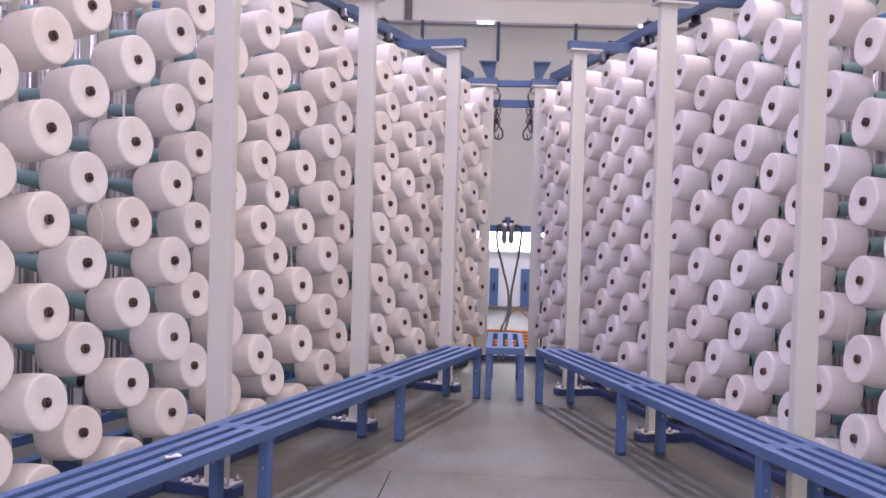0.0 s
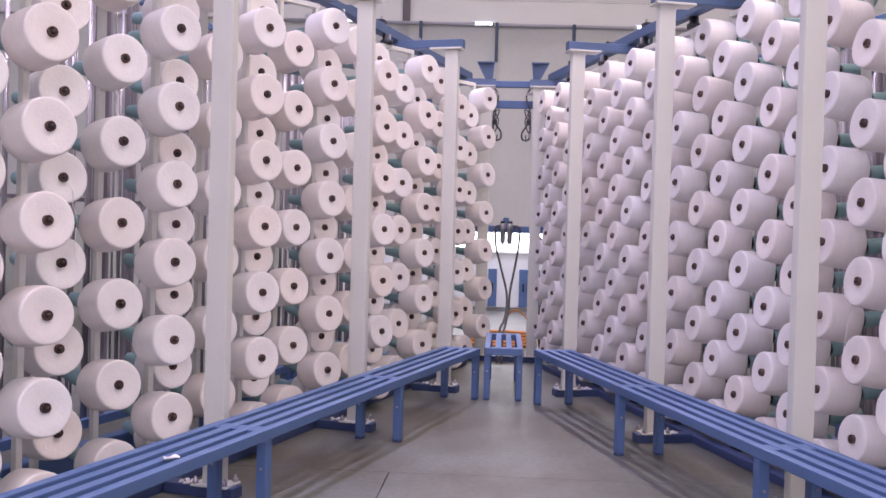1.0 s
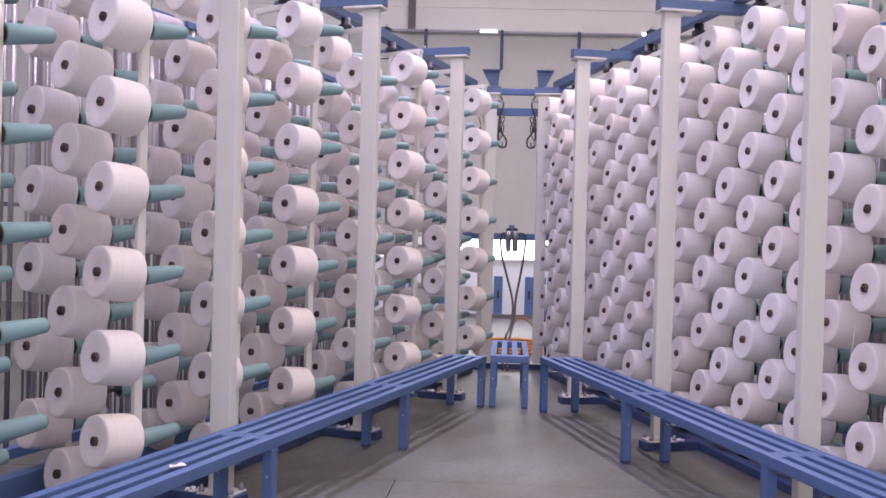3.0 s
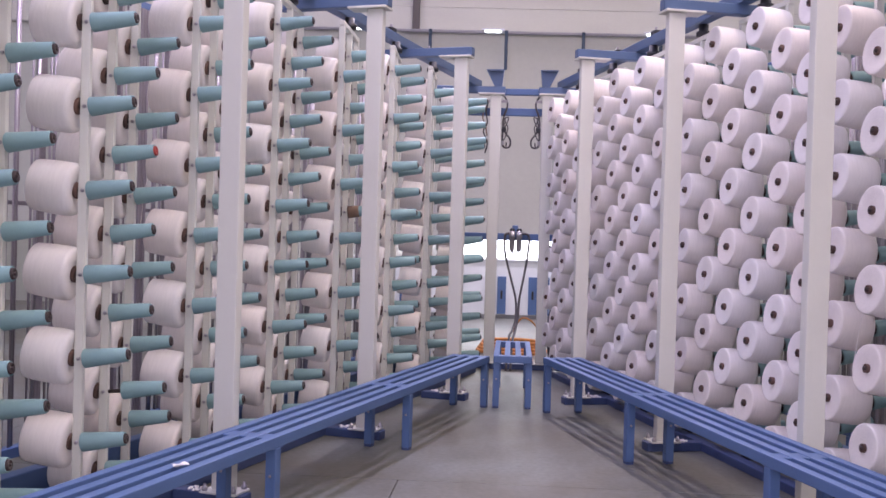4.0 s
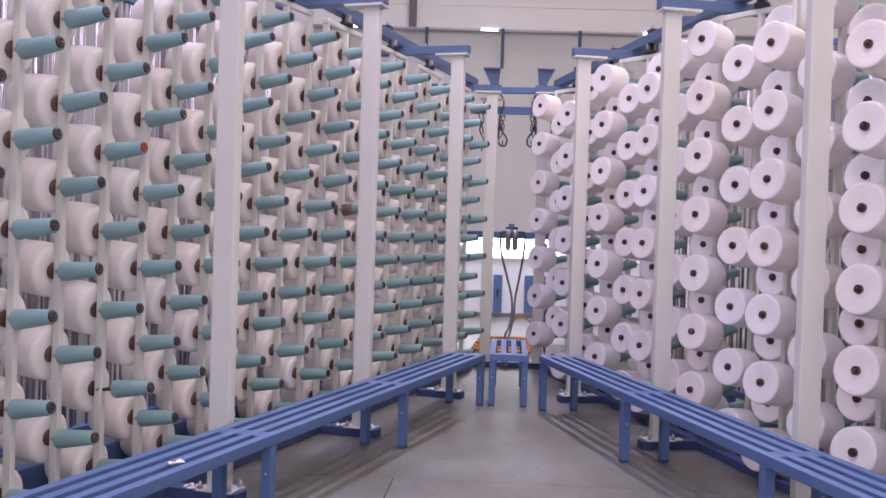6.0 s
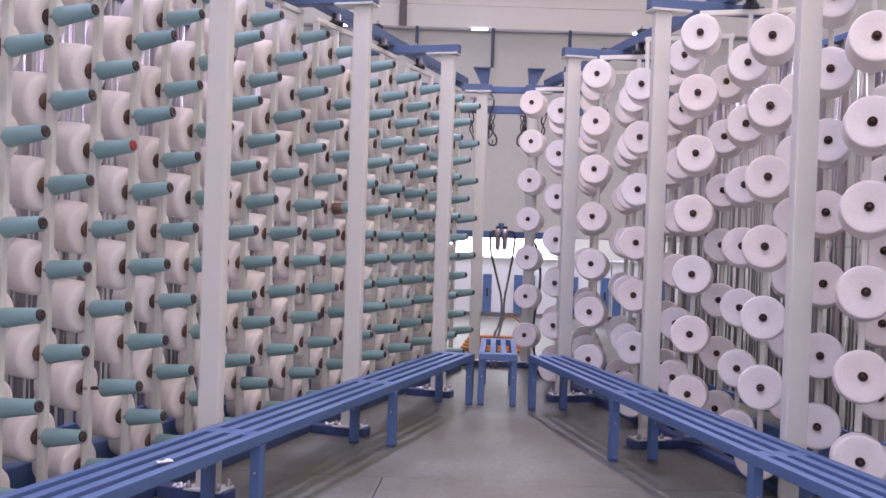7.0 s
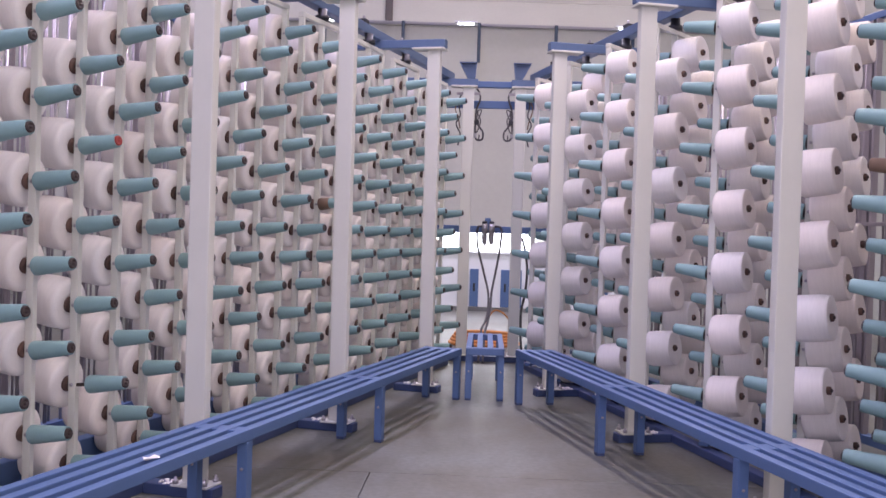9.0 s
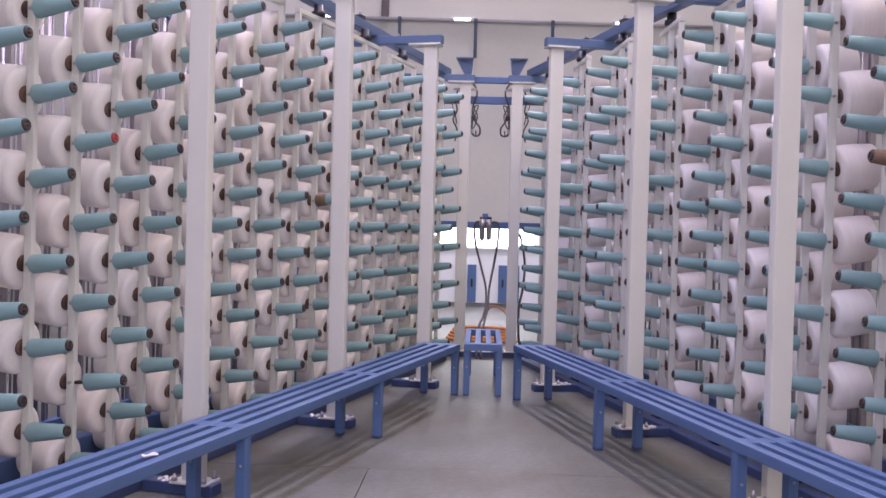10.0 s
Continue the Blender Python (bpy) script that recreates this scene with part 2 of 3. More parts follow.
part("backing", box(bmesh.new(), -8.9, 8.9, 12.66, 12.78, 3.745, 6.9), GREY, north)
part("pillar", box(bmesh.new(), -1.335, -1.245, 12.46, 12.53, 3.74, 7.0, 0.006), PILLAR, north, "dark steel pillar on the wall")
part("lintel", box(bmesh.new(), -9, 9, 12.60, 12.82, 1.19, 1.214, 0.003), GREY, north)
north.matrix_basis = SKEW

# far wall with counter and windows
bm = box(bmesh.new(), -9, 9, 15.5, 15.7, 0, 7)
tagged(part("wall_far", bm, PALE, label="pale wall of the next hall"), category="wall", kind="structure")
win = tagged(part("window_1", box(bmesh.new(), -0.85, 0.8, 15.46, 15.48, 0.90, 2.6), GLOW, label="wide bright daylit window band"), category="window", kind="structure")
part("window_sill", box(bmesh.new(), -0.9, 0.85, 15.38, 15.5, 0.872, 0.895, 0.003), WHITE, win)
for k in range(3):
    part("mullion", box(bmesh.new(), -0.025, 0.025, 15.42, 15.455, 0.896, 2.6, 0.003), WHITE, win, m=pose(-0.83 + 0.805 * k, 0, 0))


def low_cabinet(x0, x1):
    root = new("low_cabinet")
    part("body", box(bmesh.new(), x0, x1, 15.05, 15.37, 0.06, 0.86, 0.006), WHITE, root)
    part("plinth", box(bmesh.new(), x0 + 0.01, x1 - 0.01, 15.08, 15.36, 0, 0.06), GREY, root)
    part("top", box(bmesh.new(), x0, x1, 15.03, 15.375, 0.862, 0.885, 0.004), WHITE, root)
    for x in (x0 + 0.02, x1 - 0.15):
        door = part("door", box(bmesh.new(), x, x + 0.13, 15.03, 15.052, 0.07, 0.63, 0.004), BLUE, root, "blue door strip")
        part("handle", box(bmesh.new(), x + 0.05, x + 0.08, 15.015, 15.03, 0.30, 0.42, 0.003), BLACK, door)
    return tagged(root, "low white cabinet with blue door strips under a window", "cabinet", "cabinets under the window")


for k in range(-4, 5):
    low_cabinet(-0.25 + 0.64 * k, 0.38 + 0.64 * k)

# pipe with hangers and a lamp on the north wall
pipe_run = part("wall_pipe", lathe(bmesh.new(), [(0, -3.4), (0.022, -3.4), (0.022, 3.4), (0, 3.4)], 12, Matrix.Rotation(radians(90), 4, "Y")), GREY, m=SKEW @ pose(0.035, 12.42, 3.715))
tagged(pipe_run, "grey horizontal pipe high on the wall", "pipe")
for x, z in ((-1.141, 3.46), (-0.211, 3.27), (0.731, 3.47), (-2.1, 3.46), (1.67, 3.3)):
    part("hanger", box(bmesh.new(), x - 0.02, x + 0.02, -0.05, -0.015, z - 3.73, 0.02, 0.004), HANGER, pipe_run, "dark blue hanger")
for x in (-0.37, -1.95, 1.6):
    lamp = new("tube_lamp")
    part("housing", box(bmesh.new(), x - 0.14, x + 0.14, 12.34, 12.385, 3.745, 3.765, 0.003), WHITE, lamp)
    part("tube", lathe(bmesh.new(), [(0, -0.1), (0.014, -0.1), (0.014, 0.1), (0, 0.1)], 10, pose(x, 12.36, 3.73, 0, 90, 0)), GLOW, lamp, "glowing white tube")
    lamp.matrix_basis = SKEW @ pose(0.03, 0, -0.015)
    tagged(lamp, "small lit tube lamp under the wall pipe", "lamp", "tube lamps on the wall")


# ---- creel posts and beams ----
def creel_post():
    bm = bmesh.new()
    box(bm, -0.026, 0.026, -0.05, 0.05, 0.06, HIGH, 0.005)
    post = part("creel_post", bm, CREAM)
    bm = bmesh.new()
    box(bm, -0.06, 0.06, -0.16, 0.08, HIGH, HIGH + 0.014, 0.003)
    part("cap_plate", bm, CREAM, post)
    bm = bmesh.new()
    box(bm, -0.035, 0.035, -0.62, 0.085, HIGH + 0.014, HIGH + 0.075, 0.006)
    part("top_arm", bm, BEAM, post, "blue steel cross arm")
    bm = bmesh.new()
    box(bm, -0.045, 0.045, -0.232, 0.11, 0.0, 0.05, 0.005)
    part("foot_beam", bm, NAVY, post, "dark blue steel foot beam")
    bm = bmesh.new()
    box(bm, -0.065, 0.065, -0.085, 0.09, 0.05, 0.060, 0.002)
    part("base_plate", bm, CREAM, post)
    bm = bmesh.new()
    lathe(bm, [(0, 0), (0.013, 0), (0.013, 0.016), (0.007, 0.018), (0.007, 0.03), (0, 0.03)], 6)
    bolt = part("bolt", bm, STEEL, post, m=pose(0.048, 0.072, 0.060))
    for bx, by in ((-0.048, 0.072), (0.048, -0.068), (-0.048, -0.068)):
        again(bolt, pose(bx, by, 0.060), post)
    return tagged(post, "cream-painted square steel creel post on a blue foot", "post", "posts of the creel")


POSTS = {-1: [(-STEP, 0.0), (0.0, 0.0), (STEP, 0.03)], 1: [(-STEP, 0.0), (0.0, -0.02), (STEP, -0.024)]}
GATE = {-1: pose(-0.212, 9.25, 0, 0, 0, -90), 1: pose(0.262, 9.25, 0, 0, 0, 90)}
model = creel_post()
first = True
for side in (-1, 1):
    for m in [wing_pose(side, s, inward, 0, 180 if side < 0 else 0) for s, inward in POSTS[side]] + [GATE[side]]:
        if first:
            model.matrix_basis, first = m, False
        else:
            copy_thing(model, m)

# lint on the feet
for side in (-1, 1):
    for s, inward in POSTS[side]:
        bm = bmesh.new()
        for k in range(9):
            a, b, r = random.uniform(-0.04, 0.04), random.uniform(-0.165, -0.10), random.uniform(0.006, 0.013)
            made = bmesh.ops.create_icosphere(bm, subdivisions=1, radius=r)
            for v in made["verts"]:
                v.co = Vector((a + v.co.x * random.uniform(0.8, 1.5), b + v.co.y * random.uniform(0.8, 1.4), max(0.05, 0.052 + v.co.z * 0.8)))
        tagged(part("lint", bm, YARN, m=wing_pose(side, s, inward, 0.0005, 180 if side < 0 else 0)), "small tufts of white yarn lint on a post foot", "lint", "lint on the feet", "stuff")

PIVOTS = [k * PIVOT - 0.279 for k in range(-3, 5)]
# each frame stands and stops a little off the even line: along the wing, inward, degrees before and after its turn
PLAY = {-1: [(0.0, -0.017, -2.2, 2.0), (0.0, -0.002, 0.4, -0.5), (0.018, -0.012, 0.5, 1.3), (0.04, -0.015, 2.3, 1.8), (-0.02, 0.034, 0.2, 1.0), (-0.008, 0.042, -0.6, -1.9), (0.025, 0.038, 0.3, -0.5), (0.029, 0.054, -1.2, -3.2)],
        1: [(0.0, 0.01, 0.0, 0.0), (-0.02, 0.01, 0.3, 0.3), (0.02, -0.017, 0.0, 0.0), (0.045, -0.028, 1.3, 1.3), (0.035, -0.023, -2.0, -2.0), (-0.03, 0.015, 0.4, 0.4), (-0.05, 0.031, 0.7, 0.7), (0.03, 0.005, -0.8, -0.8)]}
for side in (-1, 1):
    bm = bmesh.new()
    box(bm, -STEP * 1.9, STEP * 2.22, -0.04, 0.04, HIGH + 0.075, HIGH + 0.145, 0.006)
    beam = part("top_beam", bm, BEAM, m=wing_pose(side, 0, -BACK))
    tagged(beam, "blue steel beam along the creel top", "beam", "beams of the creel")
    rail = part("floor_rail", box(bmesh.new(), -STEP * 1.9, STEP * 1.95, -0.035, 0.035, 0.0, 0.165, 0.006), BLUE, m=wing_pose(side, 0, -0.70))
    tagged(rail, "blue steel floor rail behind the creel posts", "rail", "rails of the creel")
    # same blue as the rear rail; shade under the bench is painted in
    rail = part("floor_rail", box(bmesh.new(), -STEP * 1.9, STEP * 1.95, -0.035, 0.035, 0.0, 0.048, 0.006), NAVY, m=wing_pose(side, 0, -0.27))
    tagged(rail, "blue steel floor rail behind the creel posts", "rail", "rails of the creel")
    for s, (along, inward, before, after) in zip(PIVOTS, PLAY[side]):
        bm = bmesh.new()
        lathe(bm, [(0, 0), (0.045, 0), (0.045, 0.03), (0.03, 0.035), (0.03, 0.075), (0, 0.075)], 16)
        part("pivot_bearing", bm, BLACK, beam, "black cast bearing", pose(s + along, side * inward, HIGH))
        part("bearing_nut", box(bmesh.new(), -0.04, 0.04, -0.028, 0.028, 0, 0.034, 0.006), BLACK, beam, "dark bearing block", pose(s + along, 0, HIGH + 0.145))
        part("shaft", lathe(bmesh.new(), [(0, 0), (0.011, 0), (0.011, 0.026), (0, 0.028)], 8), STEEL, beam, "", pose(s + along, 0, HIGH + 0.179))


# ---- swivel frames with yarn cones and empty tubes ----
SPECIAL = {(-1, -2, 0, 4): dict(tip="red"), (-1, -2, 0, 1): dict(pulled=0.062), (1, -2, 0, 4): dict(tube="brown"), (-1, 1, 0, 3): dict(band=True),
           (-1, -3, -1, 4): dict(tail=0), (-1, -2, 0, 5): dict(tail=1), (-1, -2, -1, 3): dict(tail=2), (-1, -3, 0, 3): dict(tail=0), (-1, -1, 1, 4): dict(tail=2), (-1, 0, 0, 3): dict(tail=1),
           (1, -2, -1, 5): dict(tail=2), (1, -1, 0, 3): dict(tail=1), (1, 0, 1, 2): dict(tail=2), (1, -2, 1, 2): dict(tail=0)}


def swivel_frame(kind, side, number):
    """kind 0: outer uprights carry the higher tiers; kind 1: the middle one does."""
    root = new("swivel_frame")
    for x in (-ARM, 0, ARM):
        up = again(BARS["upright"], pose(x, 0, 0), root)
        for k in range(7):
            high = (x != 0) == (kind == 0)
            z = (0.333 if high else 0.163) + k * PITCH
            again(PEG["bolt"], pose(0.013, 0, z, 0, 90, 0), up)
            again(PEG["bolt"], pose(-0.013, 0, z, 0, -90, 0), up)
    again(BARS["top_bar"], pose(0, 0, 0), root)
    again(BARS["bottom_bar"], pose(0, 0, 0), root)
    again(BARS["pivot_pin"], pose(0, 0, 0), root)
    for col, x in ((-1, -ARM), (0, 0), (1, ARM)):
        high = (col != 0) == (kind == 0)
        for k in range(7):
            local = col if side < 0 else -col
            cone_at(root, x, (0.333 if high else 0.163) + k * PITCH, **SPECIAL.get((side, number, local, k), {}))
    return tagged(root, "swivelling cream steel frame with full cones and empty tubes", "creel frame", "swivel frames of the creel")


BARS = {}


def bars():
    top = HIGH - 0.03
    BARS["upright"] = part("upright", box(bmesh.new(), -0.013, 0.013, -0.0185, 0.0185, 0.085, top, 0.003), CREAM)
    BARS["top_bar"] = part("top_bar", box(bmesh.new(), -ARM - 0.02, ARM + 0.02, -0.018, 0.018, top, top + 0.03, 0.004), CREAM)
    BARS["bottom_bar"] = part("bottom_bar", box(bmesh.new(), -ARM - 0.03, ARM + 0.03, -0.028, 0.028, 0.062, 0.085, 0.004), BLUE, None, "blue steel bar")
    BARS["pivot_pin"] = part("pivot_pin", lathe(bmesh.new(), [(0, 0), (0.06, 0), (0.06, 0.012), (0.02, 0.014), (0.02, 0.062), (0, 0.062)], 14), BLACK, None, "black pivot foot")
    return list(BARS.values())


def cone_mesh(fat, long):
    r0, r1, z0, z1 = 0.108 * fat, 0.1035 * fat, 0.008, 0.177 * long
    prof = [(0.031, z0 + 0.008), (0.06, z0 + 0.003), (r0 - 0.024, z0), (r0 - 0.012, z0 + 0.002), (r0 - 0.004, z0 + 0.008), (r0, z0 + 0.018)]
    prof += [(r0 + (r1 - r0) * t + 0.0025 * math.sin(math.pi * t), z0 + 0.018 + (z1 - z0 - 0.024) * t) for t in (0.25, 0.5, 0.75, 0.96, 1.0)]
    prof += [(r1 - 0.0015, z1 - 0.0025), (r1 - 0.005, z1 - 0.0005), (r1 - 0.010, z1), (0.07, z1 - 0.003), (0.035, z1 - 0.007), (0.019, z1 - 0.009)]
    return lathe(bmesh.new(), prof, 28)


PEG = {}


def pegs():
    """One mesh of each piece on a peg, shared by all."""
    for k, (fat, long) in enumerate(((1, 1), (1.02, 1.0), (0.985, 1.01), (1.01, 0.985))):
        PEG["cone", k] = part("yarn_cone", cone_mesh(fat, long), YARN, None, "full cone of white cotton yarn")
    PEG["core"] = part("core", lathe(bmesh.new(), [(0.012, 0.006), (0.033, 0.004), (0.034, 0.008), (0.033, 0.030), (0.02, 0.10), (0.019, 0.181), (0.016, 0.183), (0.0155, 0.165), (0, 0.165)], 14), CORE, None, "brown-black tube core")
    PEG["pin"] = part("pin", lathe(bmesh.new(), [(0, 0.0), (0.008, 0.0), (0.009, 0.186), (0.006, 0.190), (0, 0.190)], 8), HUB, None)
    tube = [(0.030, 0.003), (0.0375, 0.003), (0.0385, 0.006), (0.0275, 0.174), (0.026, 0.177), (0.0225, 0.176), (0.0215, 0.16), (0.021, 0.03)]
    PEG["tube"] = part("empty_tube", lathe(bmesh.new(), tube, 22), TUBE, None, "empty teal paper cone tube")
    PEG["brown"] = part("empty_tube", lathe(bmesh.new(), tube, 22), BROWN, None, "empty brown paper cone tube")
    tip = [(0, -0.001), (0.012, -0.001), (0.012, 0.003), (0.029, 0.004), (0.029, 0.030), (0.012, 0.034), (0.012, 0.162), (0.0205, 0.164), (0.0205, 0.182), (0.018, 0.184), (0.012, 0.1835), (0.011, 0.179), (0.006, 0.179), (0.006, 0.188), (0, 0.188)]
    PEG["tip"] = part("spindle", lathe(bmesh.new(), tip, 14), HUB, None, "black spindle with a tip")
    PEG["red"] = part("spindle", lathe(bmesh.new(), tip, 14), RED, None, "spindle with a dark red tip")
    PEG["sleeve"] = part("sleeve", lathe(bmesh.new(), [(0.0375, 0.004), (0.0395, 0.004), (0.0355, 0.075), (0.0335, 0.076)], 22), BROWN, None, "brown paper sleeve")
    # loose yarn ends: the cone's axis is z, down is -y
    for k, points in enumerate(([(-0.06, -0.085, 0.13), (-0.07, -0.12, 0.14), (-0.066, -0.18, 0.15), (-0.075, -0.25, 0.145), (-0.07, -0.30, 0.15)],
                                [(0.02, -0.103, 0.05), (0.03, -0.13, 0.05), (0.02, -0.19, 0.055), (0.028, -0.22, 0.05)],
                                [(0.02, -0.02, 0.176), (0.035, -0.06, 0.181), (0.03, -0.10, 0.183), (0.042, -0.17, 0.19), (0.03, -0.26, 0.185), (0.036, -0.34, 0.19)])):
        PEG["tail", k] = pipe(points, (0.0016, 0.006, 0.0013)[k], "yarn_end", YARN, None, "loose hanging end of yarn", 5, 4)
    PEG["bolt"] = part("bolt", lathe(bmesh.new(), [(0.008, 0), (0.008, 0.005), (0, 0.006)], 6), STEEL, None)
    return list(PEG.values())


def cone_at(root, x, z, tube="tube", tip="tip", pulled=0.0, band=False, tail=None):
    spin = random.uniform(0, 360)
    out = pose(x, -0.0185, z, 90 - 6.7 + random.gauss(0, 0.5), 0, random.gauss(0, 0.5)) @ pose(0, 0, random.uniform(-0.003, 0.003), 0, 0, spin)
    back = pose(x, 0.0185, z, -90 + 6.7 + random.gauss(0, 0.5), 0, random.gauss(0, 0.6)) @ pose(0, 0, pulled, 0, 0, spin)
    cone = again(PEG["cone", random.randrange(4)], out, root)
    again(PEG["core"], Matrix.Identity(4), cone)
    again(PEG["pin"], Matrix.Identity(4), cone)
    empty = again(PEG[tube], back, root)
    again(PEG[tip], Matrix.Identity(4), empty)
    if pulled:
        again(PEG["pin"], pose(0, 0, -pulled), empty)
    if band:
        again(PEG["sleeve"], Matrix.Identity(4), empty)
    if tail is not None:
        again(PEG["tail", tail], pose(0, 0, 0, 0, 0, -spin), cone)


FRAMES = []
stock = pegs() + bars()
for side in (-1, 1):
    for i, s in enumerate(PIVOTS):
        along, inward, before, after = PLAY[side][i]
        p = wing(side, s + along, inward - BACK)
        rest = 90 - SLOPE if side < 0 else 270 + SLOPE
        ob = swivel_frame((i + 1) % 2, side, i - 3)
        ob.matrix_basis = pose(p.x, p.y, 0, 0, 0, rest)
        FRAMES.append((ob, side, p, rest, before, after))
for ob in stock:
    bpy.data.objects.remove(ob)


# ---- benches ----
def bench(length, ends, width=0.27, height=0.35):
    """A slatted step bench: local x along it from 0, local y across."""
    root = new("step_bench")
    n, gap = 4, 0.036
    w = (width - gap * (n - 1)) / n
    bm = box(bmesh.new(), 0, length, 0, w, height - 0.045, height, 0.003)
    slat = part("slat", bm, BLUE, root)
    for k in range(1, n):
        again(slat, pose(0, k * (w + gap), 0), root)
    bar = part("cross_bar", box(bmesh.new(), -0.045, 0.045, 0.003, width - 0.003, height - 0.05, height - 0.003, 0.003), BLUE, root, m=pose(ends[0], 0, 0))
    leg = part("leg", box(bmesh.new(), -0.025, 0.025, 0, 0.045, 0.014, height - 0.048, 0.004), BLUE, root, m=pose(ends[0], 0, 0))
    foot = part("foot", box(bmesh.new(), -0.024, 0.024, 0.001, 0.044, 0, 0.014, 0.003), NAVY, leg, "dark foot pad")
    bolt = part("bolt", lathe(bmesh.new(), [(0.007, 0), (0.007, 0.003), (0, 0.004)], 6), DARKSTEEL, leg, "", pose(-0.025, 0.0225, height * 0.55, 0, -90, 0))
    for k, x in enumerate(ends):
        if k:
            again(bar, pose(x, 0, 0), root)
            o = again(leg, pose(x, 0, 0), root)
            again(foot, Matrix.Identity(4), o)
            again(bolt, bolt.matrix_basis, o)
        o = again(leg, pose(x, width - 0.045, 0), root)
        again(foot, Matrix.Identity(4), o)
        again(bolt, bolt.matrix_basis, o)
    return tagged(root, "blue-painted slatted steel step bench along the creel", "bench", "benches in the aisle")


for side, end, inner, high, near in ((-1, 1.40, 0.356, 0.358, 1.57), (1, 1.27, 0.335, 0.378, 1.63)):
    b = bench(4.75, (0.04, near, 3.15, 4.71), height=high)
    p = wing(side, end - 4.75, inner if side < 0 else inner - 0.27)
    b.matrix_basis = pose(p.x, p.y, 0, 0, 0, 90 + side * SLOPE)
b = bench(1.05, (0.03, 1.02), 0.27, 0.372)
b.matrix_basis = pose(0.138, 7.06, 0, 0, 0, 90)

# ---- yarn guide screens behind the frames ----
def guide_screen(length):
    """A screen of thin upright rods: local x along it."""
    root = new("guide_screen")
    part("bottom_rail", box(bmesh.new(), 0, length, -0.03, 0.03, 0.10, 0.15, 0.004), BLUE, root, "blue steel rail")
    part("middle_rail", box(bmesh.new(), 0, length, 0.012, 0.03, 1.28, 1.30, 0.002), DARKSTEEL, root)
    part("top_rail", box(bmesh.new(), 0, length, -0.02, 0.02, 2.40, 2.44, 0.004), BLUE, root, "blue steel rail")
    for x in (0.04, length - 0.04):
        part("leg", box(bmesh.new(), x - 0.03, x + 0.03, -0.03, 0.03, 0, 0.10, 0.003), BLUE, root)
    rod = None
    x = 0.03
    k = 0
    while x < length - 0.02:
        if rod is None:
            thin = rod = part("rod", lathe(bmesh.new(), [(0, 0.15), (0.006, 0.15), (0.006, 2.40), (0, 2.40)], 6), DARKSTEEL, root, m=pose(x, 0, 0))
            thick = part("rod", box(bmesh.new(), -0.011, 0.011, -0.015, 0.015, 0.15, 2.40, 0.002), DARKSTEEL, root, m=pose(x + 0.02, 0.02, 0))
            pale = part("rod", lathe(bmesh.new(), [(0, 0.15), (0.008, 0.15), (0.008, 2.40), (0, 2.40)], 6), STEEL, root, m=pose(x + 0.045, -0.01, 0))
        else:
            again(random.choice((thin, thin, thin, thick, pale)), pose(x, random.uniform(-0.014, 0.014), 0), root)
        k += 1
        x += random.uniform(0.020, 0.034) + (0.05 if k % 7 == 0 else 0)
    return tagged(root, "screen of thin upright steel yarn guide rods", "guide screen", "guide screens of the creel")


for side in (-1, 1):
    for k in range(-2, 2):
        g = guide_screen(STEP - 0.03)
        p = wing(side, k * STEP - 0.2, -1.12)
        g.matrix_basis = pose(p.x, p.y, 0, 0, 0, 90 + side * SLOPE)

# ---- the gate at the narrow end ----
for name, z0, z1, y0, y1, x0, x1, label in (("gate_beam", 2.515, 2.572, 9.32, 9.38, -0.26, 0.31, "blue steel beam across the gate"), ("gate_beam", 2.33, 2.40, 9.38, 9.43, -0.9, 0.95, "blue steel beam across the gate"),
                                     ("sill_beam", 0.0, 0.05, 9.20, 9.30, -0.75, 0.80, "dark steel sill on the floor across the gate")):
    tagged(part(name, box(bmesh.new(), x0, x1, y0, y1, z0, z1, 0.005), BLUE if z0 > 1 else NAVY), label, "beam", "beams of the gate")
def gusset(x, turn):
    """A tapered channel, open to the front, standing on the arm of the gate post."""
    root = new("gusset")
    for pts, y0, y1, name in (([(-0.085, 0.14), (-0.075, 0.14), (0.0, 0), (-0.012, 0)], -0.05, 0.05, "flange"), ([(0.068, 0.14), (0.058, 0.14), (0.045, 0), (0.055, 0)], -0.05, 0.05, "flange"),
                              ([(-0.075, 0.14), (0.058, 0.14), (0.045, 0), (0.0, 0)], 0.0, 0.01, "web"), ([(-0.087, 0.14), (0.07, 0.14), (0.072, 0.15), (-0.09, 0.15)], -0.052, 0.05, "lip")):
        bm = bmesh.new()
        lo = [bm.verts.new((turn * p, y0, q)) for p, q in pts]
        hi = [bm.verts.new((turn * p, y1, q)) for p, q in pts]
        bm.faces.new(lo), bm.faces.new(hi)
        for k in range(4):
            bm.faces.new((lo[k], lo[(k + 1) % 4], hi[(k + 1) % 4], hi[k]))
        bmesh.ops.recalc_face_normals(bm, faces=bm.faces[:])
        part(name, bm, BEAM, root)
    root.matrix_basis = pose(x, 9.25, HIGH + 0.0765)
    return tagged(root, "tapered blue steel channel on top of the gate post", "bracket", "gussets of the gate")


gusset(-0.212, 1)
gusset(0.262, -1)


